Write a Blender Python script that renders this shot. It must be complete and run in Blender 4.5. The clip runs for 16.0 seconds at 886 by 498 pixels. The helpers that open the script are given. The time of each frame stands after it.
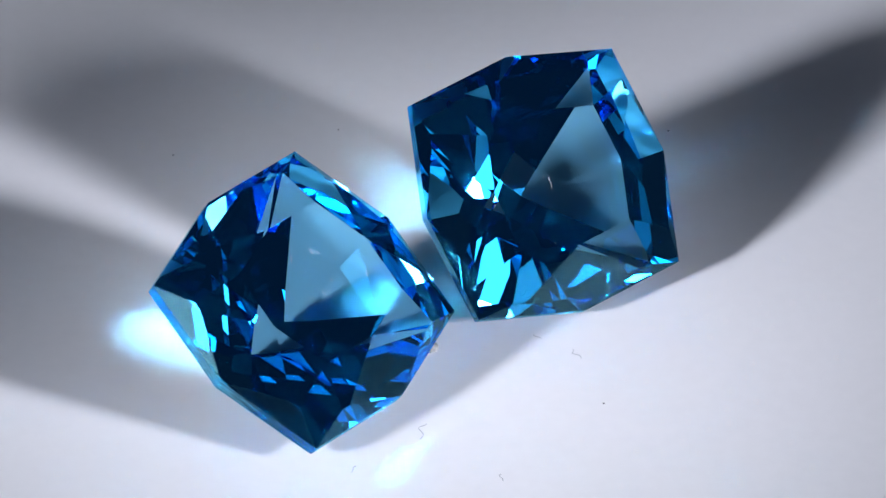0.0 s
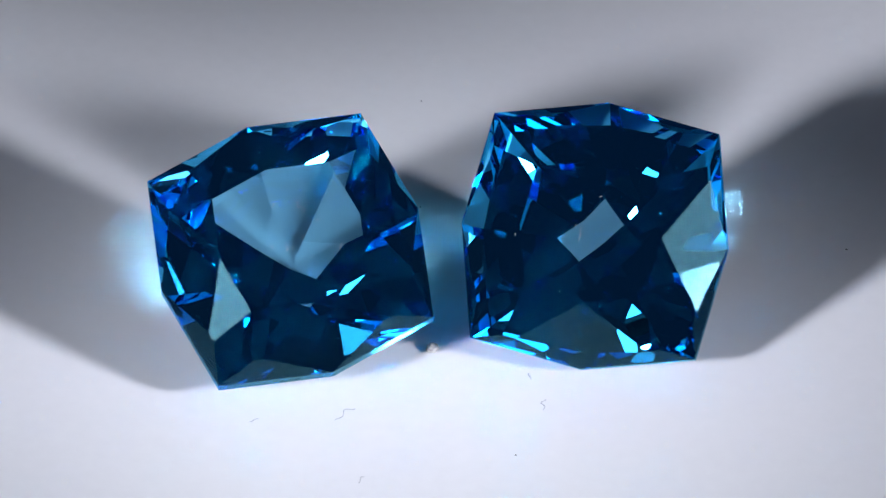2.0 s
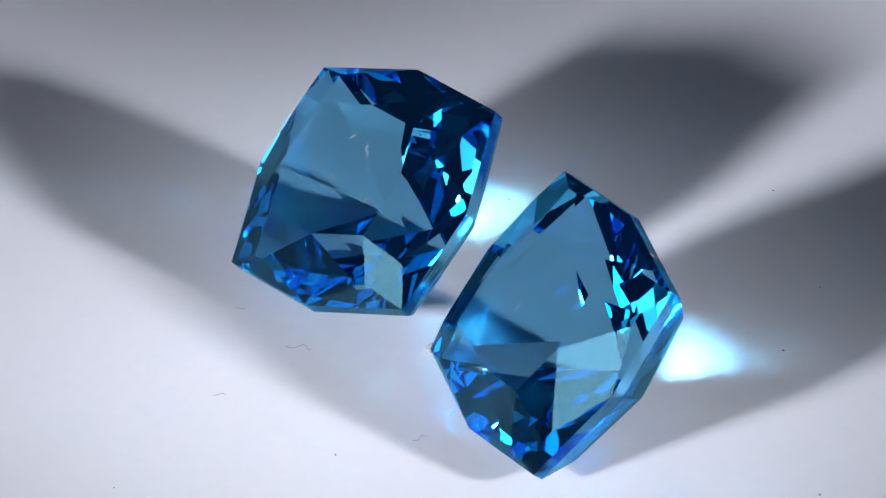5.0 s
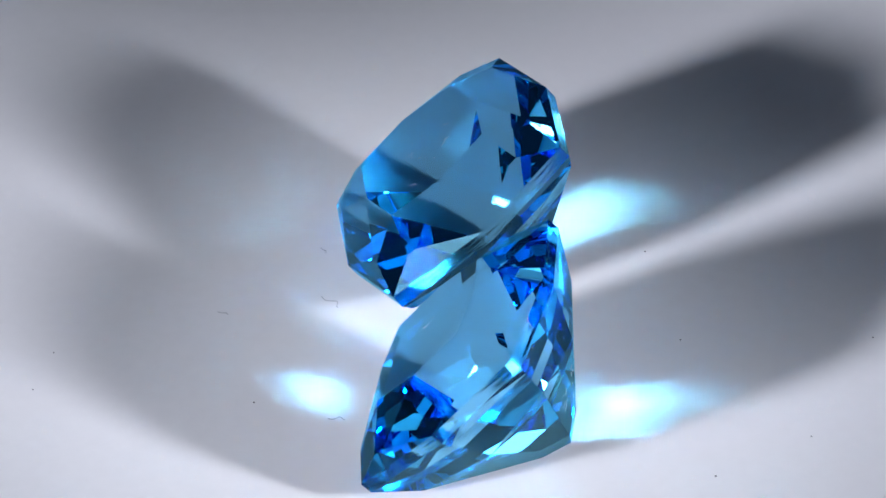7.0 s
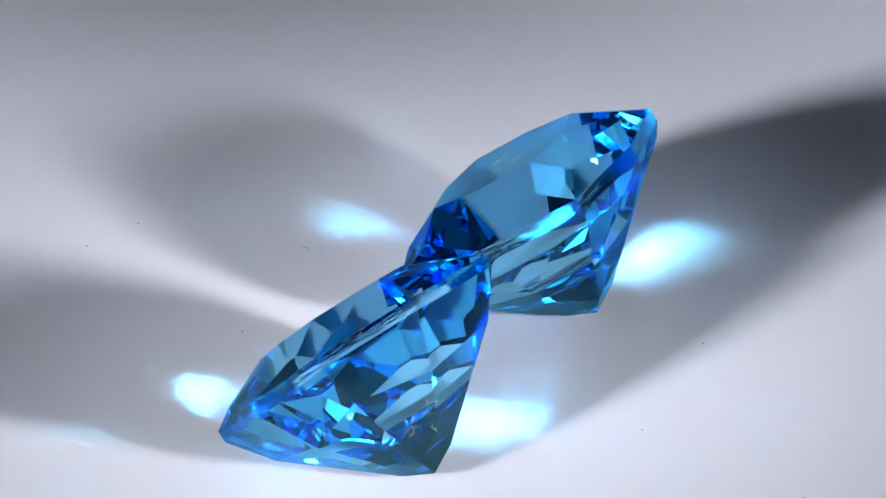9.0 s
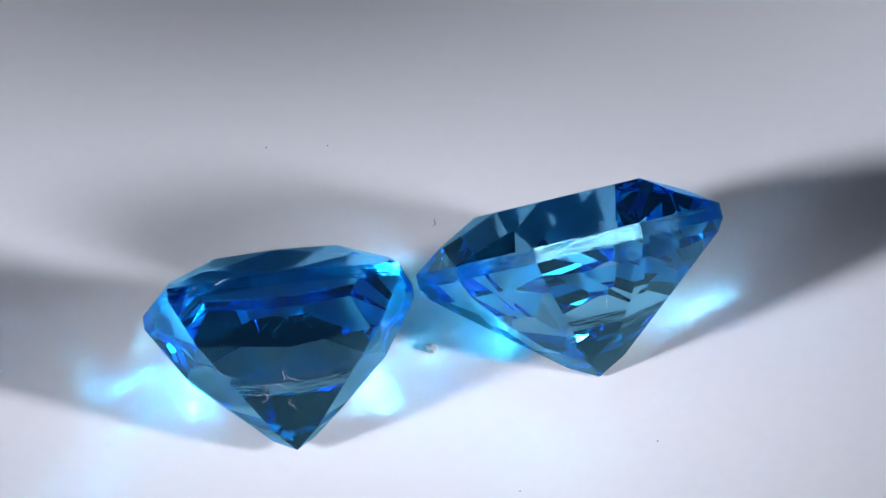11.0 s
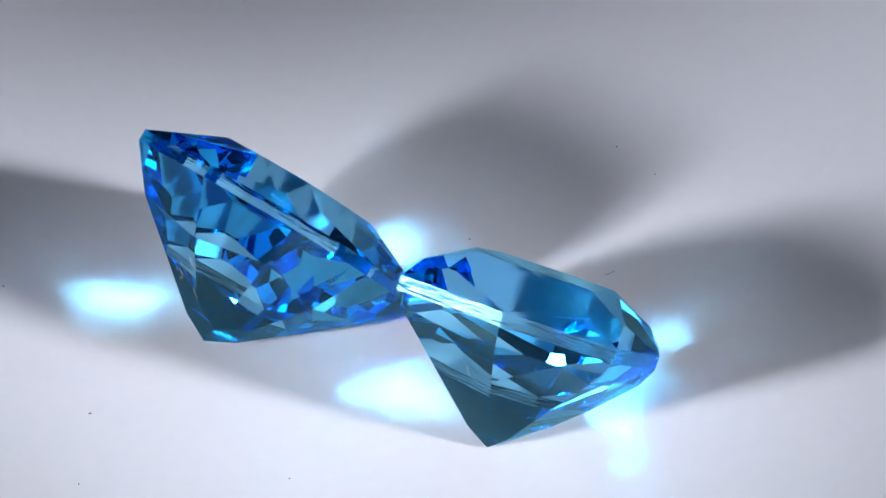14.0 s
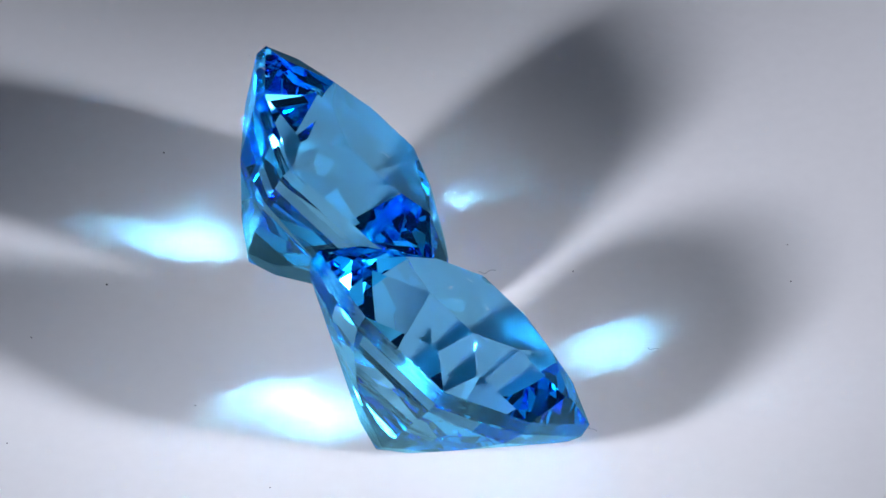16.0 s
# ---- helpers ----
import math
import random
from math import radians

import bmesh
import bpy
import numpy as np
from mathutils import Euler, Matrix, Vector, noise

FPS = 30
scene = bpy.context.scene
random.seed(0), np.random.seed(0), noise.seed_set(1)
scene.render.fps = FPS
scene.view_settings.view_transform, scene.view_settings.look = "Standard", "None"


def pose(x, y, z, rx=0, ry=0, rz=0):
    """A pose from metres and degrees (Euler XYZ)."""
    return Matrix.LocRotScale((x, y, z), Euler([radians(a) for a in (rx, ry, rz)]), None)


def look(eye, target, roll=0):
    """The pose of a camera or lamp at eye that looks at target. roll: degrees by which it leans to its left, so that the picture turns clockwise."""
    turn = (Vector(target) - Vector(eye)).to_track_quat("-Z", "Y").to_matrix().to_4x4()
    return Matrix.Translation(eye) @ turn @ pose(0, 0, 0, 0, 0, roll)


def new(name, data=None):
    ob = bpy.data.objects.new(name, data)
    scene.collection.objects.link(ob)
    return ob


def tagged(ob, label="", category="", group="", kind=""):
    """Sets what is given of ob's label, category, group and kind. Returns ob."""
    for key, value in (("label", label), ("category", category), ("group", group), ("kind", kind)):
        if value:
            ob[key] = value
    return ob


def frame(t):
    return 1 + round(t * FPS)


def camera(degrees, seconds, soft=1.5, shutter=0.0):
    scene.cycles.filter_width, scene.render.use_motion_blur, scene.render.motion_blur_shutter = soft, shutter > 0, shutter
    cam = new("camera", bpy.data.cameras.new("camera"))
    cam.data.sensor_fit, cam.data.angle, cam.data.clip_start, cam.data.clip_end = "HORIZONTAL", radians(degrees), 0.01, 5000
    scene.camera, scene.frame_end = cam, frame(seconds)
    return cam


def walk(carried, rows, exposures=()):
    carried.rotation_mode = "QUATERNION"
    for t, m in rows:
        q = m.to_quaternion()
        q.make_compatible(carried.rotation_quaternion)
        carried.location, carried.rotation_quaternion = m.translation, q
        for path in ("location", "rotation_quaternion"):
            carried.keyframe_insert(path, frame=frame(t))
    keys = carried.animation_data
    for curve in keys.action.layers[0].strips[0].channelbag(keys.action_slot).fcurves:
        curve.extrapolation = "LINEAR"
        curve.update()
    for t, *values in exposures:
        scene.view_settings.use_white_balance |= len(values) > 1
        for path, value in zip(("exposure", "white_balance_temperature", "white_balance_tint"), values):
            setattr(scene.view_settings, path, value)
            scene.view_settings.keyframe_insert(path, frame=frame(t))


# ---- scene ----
cam = camera(6.9, 16.0)
# The camera stands still on a macro stand, looking down at the turntable's middle.
EYE, TARGET, ROLL = (0.00056, -0.23738, 0.17459), (0.00056, 0.00700, 0.00000), -1.50
walk(cam, [(0, look(EYE, TARGET, ROLL)), (16, look(EYE, TARGET, ROLL))], [(0, 0.0), (16, 0.0)])

RATE = -18.05  # turntable, degrees a second, clockwise from above
TIMES = [0.5 * i for i in range(33)]


# ---- light ----
world = bpy.data.worlds.new("dark_studio")
scene.world = world
world.use_nodes = True
world.node_tree.nodes["Background"].inputs[0].default_value = (0.009, 0.015, 0.027, 1)
world.node_tree.nodes["Background"].inputs[1].default_value = 1.0
# The light that the stones gather onto the disc.
scene.cycles.caustics_refractive = scene.cycles.caustics_reflective = True
scene.cycles.blur_glossy = 0.0
scene.cycles.sample_clamp_indirect = 0.0
scene.cycles.max_bounces = scene.cycles.glossy_bounces = scene.cycles.transmission_bounces = 24


LAMPS = []


def lamp(name, azimuth, height, power, spread, aim, side, rise, glow):
    """A small bright lamp before a square diffuser, beside the camera; 0.15 m from the turntable's middle."""
    data = bpy.data.lights.new(name, "AREA")
    data.shape, data.size, data.energy, data.color = "DISK", 0.0205, power, COOL
    data.spread = radians(spread)
    a, e = radians(azimuth), radians(height)
    eye = Vector((math.cos(e) * math.cos(a), math.cos(e) * math.sin(a), math.sin(e))) * 0.15
    ob = new(name, data)
    ob.matrix_world = look(eye, aim)
    a, e = radians(side), radians(rise)
    dish = Vector((math.cos(e) * math.cos(a), math.cos(e) * math.sin(a), math.sin(e))) * 0.156
    LAMPS.append((look(dish, (0, 0, 0.004)), glow))
    return ob


COOL = (0.86, 0.88, 1.0)
lamp("lamp_west", 222, 24.6, 0.0086, 22.5, (0.034, 0.0250, 0), 222.2, 22.5, 7.0)
lamp("lamp_east", -34.2, 22.8, 0.0063, 18.0, (-0.034, 0.0165, 0), -38.5, 19.5, 4.4)


# ---- materials ----
def material(name):
    m = bpy.data.materials.new(name)
    m.use_nodes = True
    m.node_tree.nodes.clear()
    return m, m.node_tree.nodes, m.node_tree.links


def plain(name, colour, rough, spec=0.5, bump=0.0, scale=2000.0, vary=0.1, coat=0.0):
    m, n, l = material(name)
    out, bsdf = n.new("ShaderNodeOutputMaterial"), n.new("ShaderNodeBsdfPrincipled")
    co, fine, wide = n.new("ShaderNodeTexCoord"), n.new("ShaderNodeTexNoise"), n.new("ShaderNodeTexNoise")
    fine.inputs["Scale"].default_value, wide.inputs["Scale"].default_value = scale, scale / 25
    fine.inputs["Detail"].default_value = wide.inputs["Detail"].default_value = 4
    l.new(co.outputs["Object"], fine.inputs["Vector"])
    l.new(co.outputs["Object"], wide.inputs["Vector"])
    mix = n.new("ShaderNodeMath")
    mix.operation = "MULTIPLY"
    l.new(fine.outputs[0], mix.inputs[0])
    l.new(wide.outputs[0], mix.inputs[1])
    ramp = n.new("ShaderNodeValToRGB")
    ramp.color_ramp.elements[0].position, ramp.color_ramp.elements[1].position = 0.12, 0.4
    ramp.color_ramp.elements[0].color = (*[c * (1 - vary) for c in colour], 1)
    ramp.color_ramp.elements[1].color = (*colour, 1)
    l.new(mix.outputs[0], ramp.inputs[0])
    l.new(ramp.outputs[0], bsdf.inputs["Base Color"])
    bsdf.inputs["Roughness"].default_value = rough
    bsdf.inputs["Specular IOR Level"].default_value = spec
    bsdf.inputs["Coat Weight"].default_value = coat
    bsdf.inputs["Coat Roughness"].default_value = 0.12
    if bump:
        b = n.new("ShaderNodeBump")
        b.inputs["Strength"].default_value, b.inputs["Distance"].default_value = bump, 0.00002
        l.new(fine.outputs[0], b.inputs["Height"])
        l.new(b.outputs[0], bsdf.inputs["Normal"])
    l.new(bsdf.outputs[0], out.inputs[0])
    return m


def gem(name, clear, deep, rough=0.0, lines=0.0):
    """Topaz: light that passes a face is tinted a little, light thrown back inside, on its longer way, more."""
    m, n, l = material(name)
    out, mix, fres = n.new("ShaderNodeOutputMaterial"), n.new("ShaderNodeMixShader"), n.new("ShaderNodeFresnel")
    refr, gloss = n.new("ShaderNodeBsdfRefraction"), n.new("ShaderNodeBsdfGlossy")
    refr.inputs["Color"].default_value, gloss.inputs["Color"].default_value = (*clear, 1), (*deep, 1)
    fres.inputs["IOR"].default_value = refr.inputs["IOR"].default_value = 1.62
    refr.inputs["Roughness"].default_value = gloss.inputs["Roughness"].default_value = rough
    if lines:  # grinding marks along the unpolished girdle
        co, mp, tex, b = n.new("ShaderNodeTexCoord"), n.new("ShaderNodeMapping"), n.new("ShaderNodeTexNoise"), n.new("ShaderNodeBump")
        mp.inputs["Scale"].default_value = (700, 700, 5200)
        mp.inputs["Rotation"].default_value = (0.25, 0.18, 0)
        tex.inputs["Scale"].default_value, tex.inputs["Detail"].default_value = 1.0, 5
        b.inputs["Strength"].default_value, b.inputs["Distance"].default_value = lines, 0.00006
        l.new(co.outputs["Object"], mp.inputs[0])
        l.new(mp.outputs[0], tex.inputs["Vector"])
        l.new(tex.outputs[0], b.inputs["Height"])
        l.new(b.outputs[0], refr.inputs["Normal"])
        l.new(b.outputs[0], gloss.inputs["Normal"])
    l.new(fres.outputs[0], mix.inputs[0])
    l.new(refr.outputs[0], mix.inputs[1])
    l.new(gloss.outputs[0], mix.inputs[2])
    l.new(mix.outputs[0], out.inputs[0])
    return m


CLEAR, DEEP = (0.48, 0.81, 0.97), (0.32, 0.84, 1.0)
POLISHED = gem("blue_topaz_polished", CLEAR, DEEP)
GROUND = gem("blue_topaz_ground", CLEAR, DEEP, 0.2, 1.0)
SATIN = gem("blue_topaz_satin", CLEAR, DEEP, 0.06, 0.25)
GROUND["label"], SATIN["label"] = "frosted ground girdle band", "smooth satin girdle band"
WHITE = plain("white_acrylic", (0.80, 0.80, 0.815), 0.28, 0.5, 0.06, 1500.0, 0.03)
TABLE = plain("pale_laminate", (0.72, 0.72, 0.73), 0.4, 0.4, 0.1, 400.0, 0.06)
GRIT = plain("pale_grit", (0.50, 0.49, 0.47), 0.7, 0.3, 0.5, 9000.0, 0.5)
SPECK = plain("grey_dust", (0.25, 0.25, 0.27), 0.7, 0.3, 0.0, 5000.0, 0.3)
FIBRE = plain("grey_lint", (0.42, 0.42, 0.45), 0.7, 0.3, 0.0, 5000.0, 0.3)
PALE = plain("pale_lint", (0.85, 0.85, 0.88), 0.6, 0.3, 0.0, 5000.0, 0.3)


# ---- making meshes ----
def part(name, bm, mat, parent=None, label=""):
    me = bpy.data.meshes.new(name)
    bm.to_mesh(me)
    bm.free()
    me.materials.append(mat)
    ob = new(name, me)
    ob.parent = parent
    return tagged(ob, label)


def box(bm, x0, x1, y0, y1, z0, z1):
    r = bmesh.ops.create_cube(bm, size=1)
    bmesh.ops.scale(bm, vec=(x1 - x0, y1 - y0, z1 - z0), verts=r["verts"])
    bmesh.ops.translate(bm, vec=((x0 + x1) / 2, (y0 + y1) / 2, (z0 + z1) / 2), verts=r["verts"])


# ---- setting ----
def setting():
    bm = bmesh.new()
    bmesh.ops.create_cone(bm, cap_ends=True, segments=256, radius1=0.0995, radius2=0.0995, depth=0.008)
    bmesh.ops.bevel(bm, geom=[e for e in bm.edges if len(e.link_faces) == 2 and abs(e.verts[0].co.z - e.verts[1].co.z) < 1e-6],
                    offset=0.0008, segments=3, affect="EDGES")
    bmesh.ops.translate(bm, vec=(0, 0, -0.004), verts=bm.verts)
    disc = tagged(part("turntable", bm, WHITE), "white glossy acrylic turntable disc turning under the gems", "turntable", kind="structure")
    bm = bmesh.new()
    box(bm, -0.30, 0.30, -0.30, 0.30, -0.034, -0.0085)
    bmesh.ops.bevel(bm, geom=bm.edges[:], offset=0.003, segments=3, affect="EDGES")
    tagged(part("table", bm, TABLE), "pale laminate table top carrying the turntable", "table", kind="structure")
    return disc


# ---- lamps beside the camera ----
def glowing(name, strength):
    m, n, l = material(name)
    out, em = n.new("ShaderNodeOutputMaterial"), n.new("ShaderNodeEmission")
    em.inputs[0].default_value, em.inputs[1].default_value = (*COOL, 1), strength
    l.new(em.outputs[0], out.inputs[0])
    return m


def studio_lamps():
    shell = plain("black_enamel", (0.03, 0.03, 0.03), 0.4, 0.5, 0.1, 300.0, 0.2)
    for at, strength in LAMPS:
        glow = glowing("lit_diffuser", strength)
        thing = tagged(new("studio_lamp"), "small studio lamp with a square glowing diffuser and black housing", "lamp", "pair of studio lamps")
        thing.matrix_world = at
        bm = bmesh.new()
        bmesh.ops.create_grid(bm, x_segments=1, y_segments=1, size=0.024)
        bmesh.ops.reverse_faces(bm, faces=bm.faces)
        part("diffuser", bm, glow, thing, "white glowing diffuser")
        bm = bmesh.new()
        bmesh.ops.create_cone(bm, cap_ends=True, segments=4, radius1=0.0375, radius2=0.020, depth=0.03)
        bmesh.ops.rotate(bm, cent=(0, 0, 0), matrix=Matrix.Rotation(math.pi / 4, 3, "Z"), verts=bm.verts)
        bmesh.ops.translate(bm, vec=(0, 0, 0.0165), verts=bm.verts)
        bmesh.ops.bevel(bm, geom=bm.edges[:], offset=0.002, segments=2, affect="EDGES")
        part("housing", bm, shell, thing, "black enamelled housing")
        # a post from behind the housing down to a round foot on the table
        top = at @ Vector((0, 0, 0.028))
        for name, radius, low, high in (("post", 0.004, -0.0075, top.z), ("foot", 0.024, -0.0085, -0.0045)):
            bm = bmesh.new()
            bmesh.ops.create_cone(bm, cap_ends=True, segments=32, radius1=radius, radius2=radius * 0.9, depth=high - low)
            piece = part(name, bm, shell, thing)
            piece.matrix_local = at.inverted() @ pose(top.x, top.y, (low + high) / 2)


studio_lamps()


# ---- gems ----
def cut_gem(radius, mid, depth, girdle, crown, table, star, upper, lower, tip, main):
    """Cuts the stone out of a block as a lapidary does, plane by plane; millimetres, girdle plane at z = 0, table up."""
    bm = bmesh.new()
    bmesh.ops.create_cube(bm, size=40)

    def cut(point, normal):
        g = bm.verts[:] + bm.edges[:] + bm.faces[:]
        r = bmesh.ops.bisect_plane(bm, geom=g, dist=1e-5, plane_co=point, plane_no=normal, clear_outer=True)
        edges = [e for e in r["geom_cut"] if isinstance(e, bmesh.types.BMEdge)]
        if len(edges) > 2:
            bmesh.ops.edgenet_fill(bm, edges=edges)

    ring = []
    for i in range(8):
        a = radians(45 * i)
        r = radius if i % 2 else radius * mid
        ring.append(Vector((r * math.cos(a), r * math.sin(a), 0)))
    up = Vector((0, 0, 1))
    cut((0, 0, girdle + crown), (0, 0, 1))
    for i in range(8):
        v, w = ring[i], ring[(i + 1) % 8]
        out = (w - v).cross(up).normalized()
        cut(v, out)
        # facets along the girdle, above and below
        for sign, angle in ((1, upper), (-1, lower)):
            cut(v + up * girdle * sign, out * math.sin(radians(angle)) + up * sign * math.cos(radians(angle)))
        # kite on the crown, from girdle corner to table corner
        d, t = v.normalized(), v * table + up * (girdle + crown)
        slope = (t - v - up * girdle).normalized()
        side = d.cross(up)
        cut(v + up * girdle, side.cross(slope) if side.cross(slope).z > 0 else slope.cross(side))
        # star facet along the table's edge
        cut(t, out * math.sin(radians(star)) + up * math.cos(radians(star)))

    def profile(reach):
        """How high the pavilion has risen above the culet, that far out along the middle of a side."""
        rise, last, slope = 0.0, 0.0, math.tan(radians(tip[0])) * math.cos(radians(tip[1]))
        for start, angle, swing in main:
            if start >= reach:
                break
            rise, last, slope = rise + (start - last) * slope, start, math.tan(radians(angle)) * math.cos(radians(swing))
        return rise + (reach - last) * slope

    for i in range(0, 8, 2):
        # each side of the pavilion: a flat tip at the culet, and above it rows of paired main facets
        d = ring[i].normalized()

        def row(angle, swing, point):
            for side in (-1, 1) if swing else (0,):
                e = Matrix.Rotation(radians(side * swing), 3, "Z") @ d
                cut(point(side), e * math.sin(radians(angle)) - up * math.cos(radians(angle)))

        row(*tip, lambda side: -up * depth)
        for reach, angle, swing in main:
            row(angle, swing, lambda side: d * reach + up * (profile(reach) - depth))
    bmesh.ops.remove_doubles(bm, verts=bm.verts, dist=0.004)
    bmesh.ops.recalc_face_normals(bm, faces=bm.faces)
    return bm


def gemstone(label, cut, tilt, azimuth, turn, x, y, band):
    """One faceted stone, leaning on its pavilion; returns the thing and its pose at the start."""
    bm = cut_gem(**cut)
    depth = cut["depth"]
    lean = pose(0, 0, 0, 0, 0, azimuth + 90) @ pose(0, 0, 0, tilt) @ pose(0, 0, 0, 0, 0, turn)
    shift = lean @ Vector((0, 0, -depth))
    low = min((lean @ v.co).z for v in bm.verts)
    start = Matrix.Translation(((x - shift.x) / 1000, (y - shift.y) / 1000, -low / 1000 + 0.00003)) @ lean
    gem = tagged(new("gemstone"), label, "gemstone", "pair of cut topazes")
    kinds = {"table": [], "crown": [], "girdle": [], "pavilion": []}
    bm.normal_update()
    for f in bm.faces:
        z = f.normal.z
        kinds["table" if z > 0.995 else "girdle" if abs(z) < 0.05 else "crown" if z > 0 else "pavilion"].append([v.co / 1000 for v in f.verts])
    for kind, faces in kinds.items():
        b = bmesh.new()
        for f in faces:
            b.faces.new([b.verts.new(c) for c in f])
        bmesh.ops.remove_doubles(b, verts=b.verts, dist=1e-6)
        p = part(kind, b, band if kind == "girdle" else POLISHED, gem, band["label"] if kind == "girdle" else "")
    bm.free()
    return gem, start


moving = []
moving.append((setting(), Matrix.Identity(4)))
moving.append(gemstone("square blue topaz with pointed corners leaning on white acrylic", dict(radius=6.359, mid=0.848, depth=5.33, girdle=0.30, crown=1.70, table=0.542, star=26.9, upper=51.0, lower=61.5,
                            tip=(36.4, 0), main=((2.3, 42.6, 16.2), (3.5, 46.3, 11.2))), 37.05, -51.35, 15.53, -7.037, 0.011, GROUND))
moving.append(gemstone("square blue topaz propped steeply on its pavilion, beside its twin", dict(radius=6.401, mid=0.837, depth=5.78, girdle=0.26, crown=1.438, table=0.529, star=24.0, upper=50.8, lower=57.5,
                            tip=(36.2, 0), main=((1.75, 43.8, 13.7),)), 48.36, -63.24, -1.59, 2.735, 8.691, SATIN))


# ---- dust and lint ----
def crumb(label, x, y, size, mat, seed):
    bm = bmesh.new()
    bmesh.ops.create_icosphere(bm, subdivisions=2, radius=size)
    for v in bm.verts:
        v.co *= 0.8 + 0.45 * noise.noise(v.co / size * 1.3 + Vector((seed, 0, 0)))
        v.co.z *= 0.6
    low = min(v.co.z for v in bm.verts)
    bmesh.ops.translate(bm, vec=(0, 0, -low), verts=bm.verts)
    ob = tagged(part("crumb", bm, mat), label, "crumb")
    moving.append((ob, pose(x, y, 0)))


def lint(label, x, y, length, turn, curl, mat, thick=0.000012):
    """A curled hair of lint, lying on the disc."""
    n, bm, rings = 28, bmesh.new(), []
    for i in range(n):
        s = i / (n - 1) - 0.5
        c = Vector((s * length, math.sin(s * 8 * curl + s * s * 5) * length * 0.13, thick * 0.9))
        d = Vector((1, math.cos(s * 8 * curl + s * s * 5) * (1.04 * curl + 1.3 * s), 0)).normalized()
        q = d.cross(Vector((0, 0, 1)))
        rings.append([bm.verts.new(c + (q * math.cos(a) + Vector((0, 0, 1)) * math.sin(a)) * thick)
                      for a in (0, math.tau / 5, 2 * math.tau / 5, 3 * math.tau / 5, 4 * math.tau / 5)])
    for p, r in zip(rings, rings[1:]):
        for k in range(5):
            bm.faces.new((p[k], p[(k + 1) % 5], r[(k + 1) % 5], r[k]))
    bm.faces.new(rings[0][::-1])
    bm.faces.new(rings[-1])
    ob = tagged(part("lint", bm, mat), label, "lint")
    moving.append((ob, pose(x, y, 0, 0, 0, turn)))


crumb("tiny pale crumb of grit on the white disc", 0.0, 0.0, 0.00032, GRIT, 1)
lint("faint curled hair of lint on the white disc", -0.00050, -0.00535, 0.00105, 80, 1.0, FIBRE)
lint("short faint hair of lint on the white disc", -0.00319, -0.00771, 0.00042, 60, 0.5, FIBRE)
lint("short faint hair of lint on the white disc", 0.00260, -0.00850, 0.00045, 95, 0.6, FIBRE)
lint("short faint hair of lint on the white disc", 0.00577, -0.00051, 0.00070, 120, 1.0, FIBRE)
lint("short faint hair of lint on the white disc", 0.00425, 0.00076, 0.00040, 130, 0.5, FIBRE)
for x, y, size in ((6.78, -3.85, 0.07), (0.58, 14.07, 0.09), (10.1, 15.03, 0.08), (-6.15, 7.88, 0.06), (11.0, -11.7, 0.06),
                   (-10.39, 3.28, 0.06), (8.57, -12.53, 0.06), (-3.69, 15.76, 0.06), (-10.58, 14.2, 0.06)):
    crumb("dark speck of dust on the white disc", x / 1000, y / 1000, size / 1400, SPECK, x)


# Lint clinging to the stones: middle of the patch and its two directions on a facet, in the stone's millimetres.
def cling(stone, start, middle, normal, count, spread, seed):
    rng = random.Random(seed)
    n = Vector(normal).normalized()
    u = n.orthogonal().normalized()
    w = n.cross(u)
    for i in range(count):
        c = (Vector(middle) + u * rng.gauss(0, spread) + w * rng.gauss(0, spread)) / 1000
        a = rng.uniform(0, math.tau)
        x = u * math.cos(a) + w * math.sin(a)
        m = Matrix((x, n.cross(x), n)).transposed().to_4x4()
        m.translation = c
        lint("pale fibre of dust clinging to the blue stone", 0, 0, rng.choice((0.00008, 0.00012, 0.0003, 0.0005)), 0, rng.uniform(0.2, 1.2), PALE, 0.000006)
        moving[-1] = (moving[-1][0], start @ m)


def facet(stone, way):
    """The middle and normal of the stone's facet that faces most along way, millimetres."""
    best = None
    for o in stone.children:
        for f in o.data.polygons:
            if best is None or f.normal.dot(Vector(way)) > best[0]:
                best = (f.normal.dot(Vector(way)), f.center * 1000, f.normal.copy())
    return best[1], best[2]


(stone_a, start_a), (stone_b, start_b) = moving[1], moving[2]
cling(stone_b, start_b, *facet(stone_b, (0.15, 0.66, -0.73)), 8, 0.7, 3)
cling(stone_b, start_b, *facet(stone_b, (-0.15, 0.66, -0.73)), 3, 0.6, 4)
cling(stone_a, start_a, *facet(stone_a, (0.15, 0.66, -0.73)), 4, 0.7, 5)
cling(stone_a, start_a, *facet(stone_a, (0, 0, 1)), 9, 1.1, 6)
cling(stone_b, start_b, *facet(stone_b, (0, 0, 1)), 5, 1.1, 7)
cling(stone_b, start_b, *facet(stone_b, (0, 0.7, 0.7)), 3, 0.4, 8)


def motions():
    """Everything on the disc turns with it about the upright axis."""
    for thing, start in moving:
        walk(thing, [(t, pose(0, 0, 0, 0, 0, RATE * t) @ start) for t in TIMES])


motions()
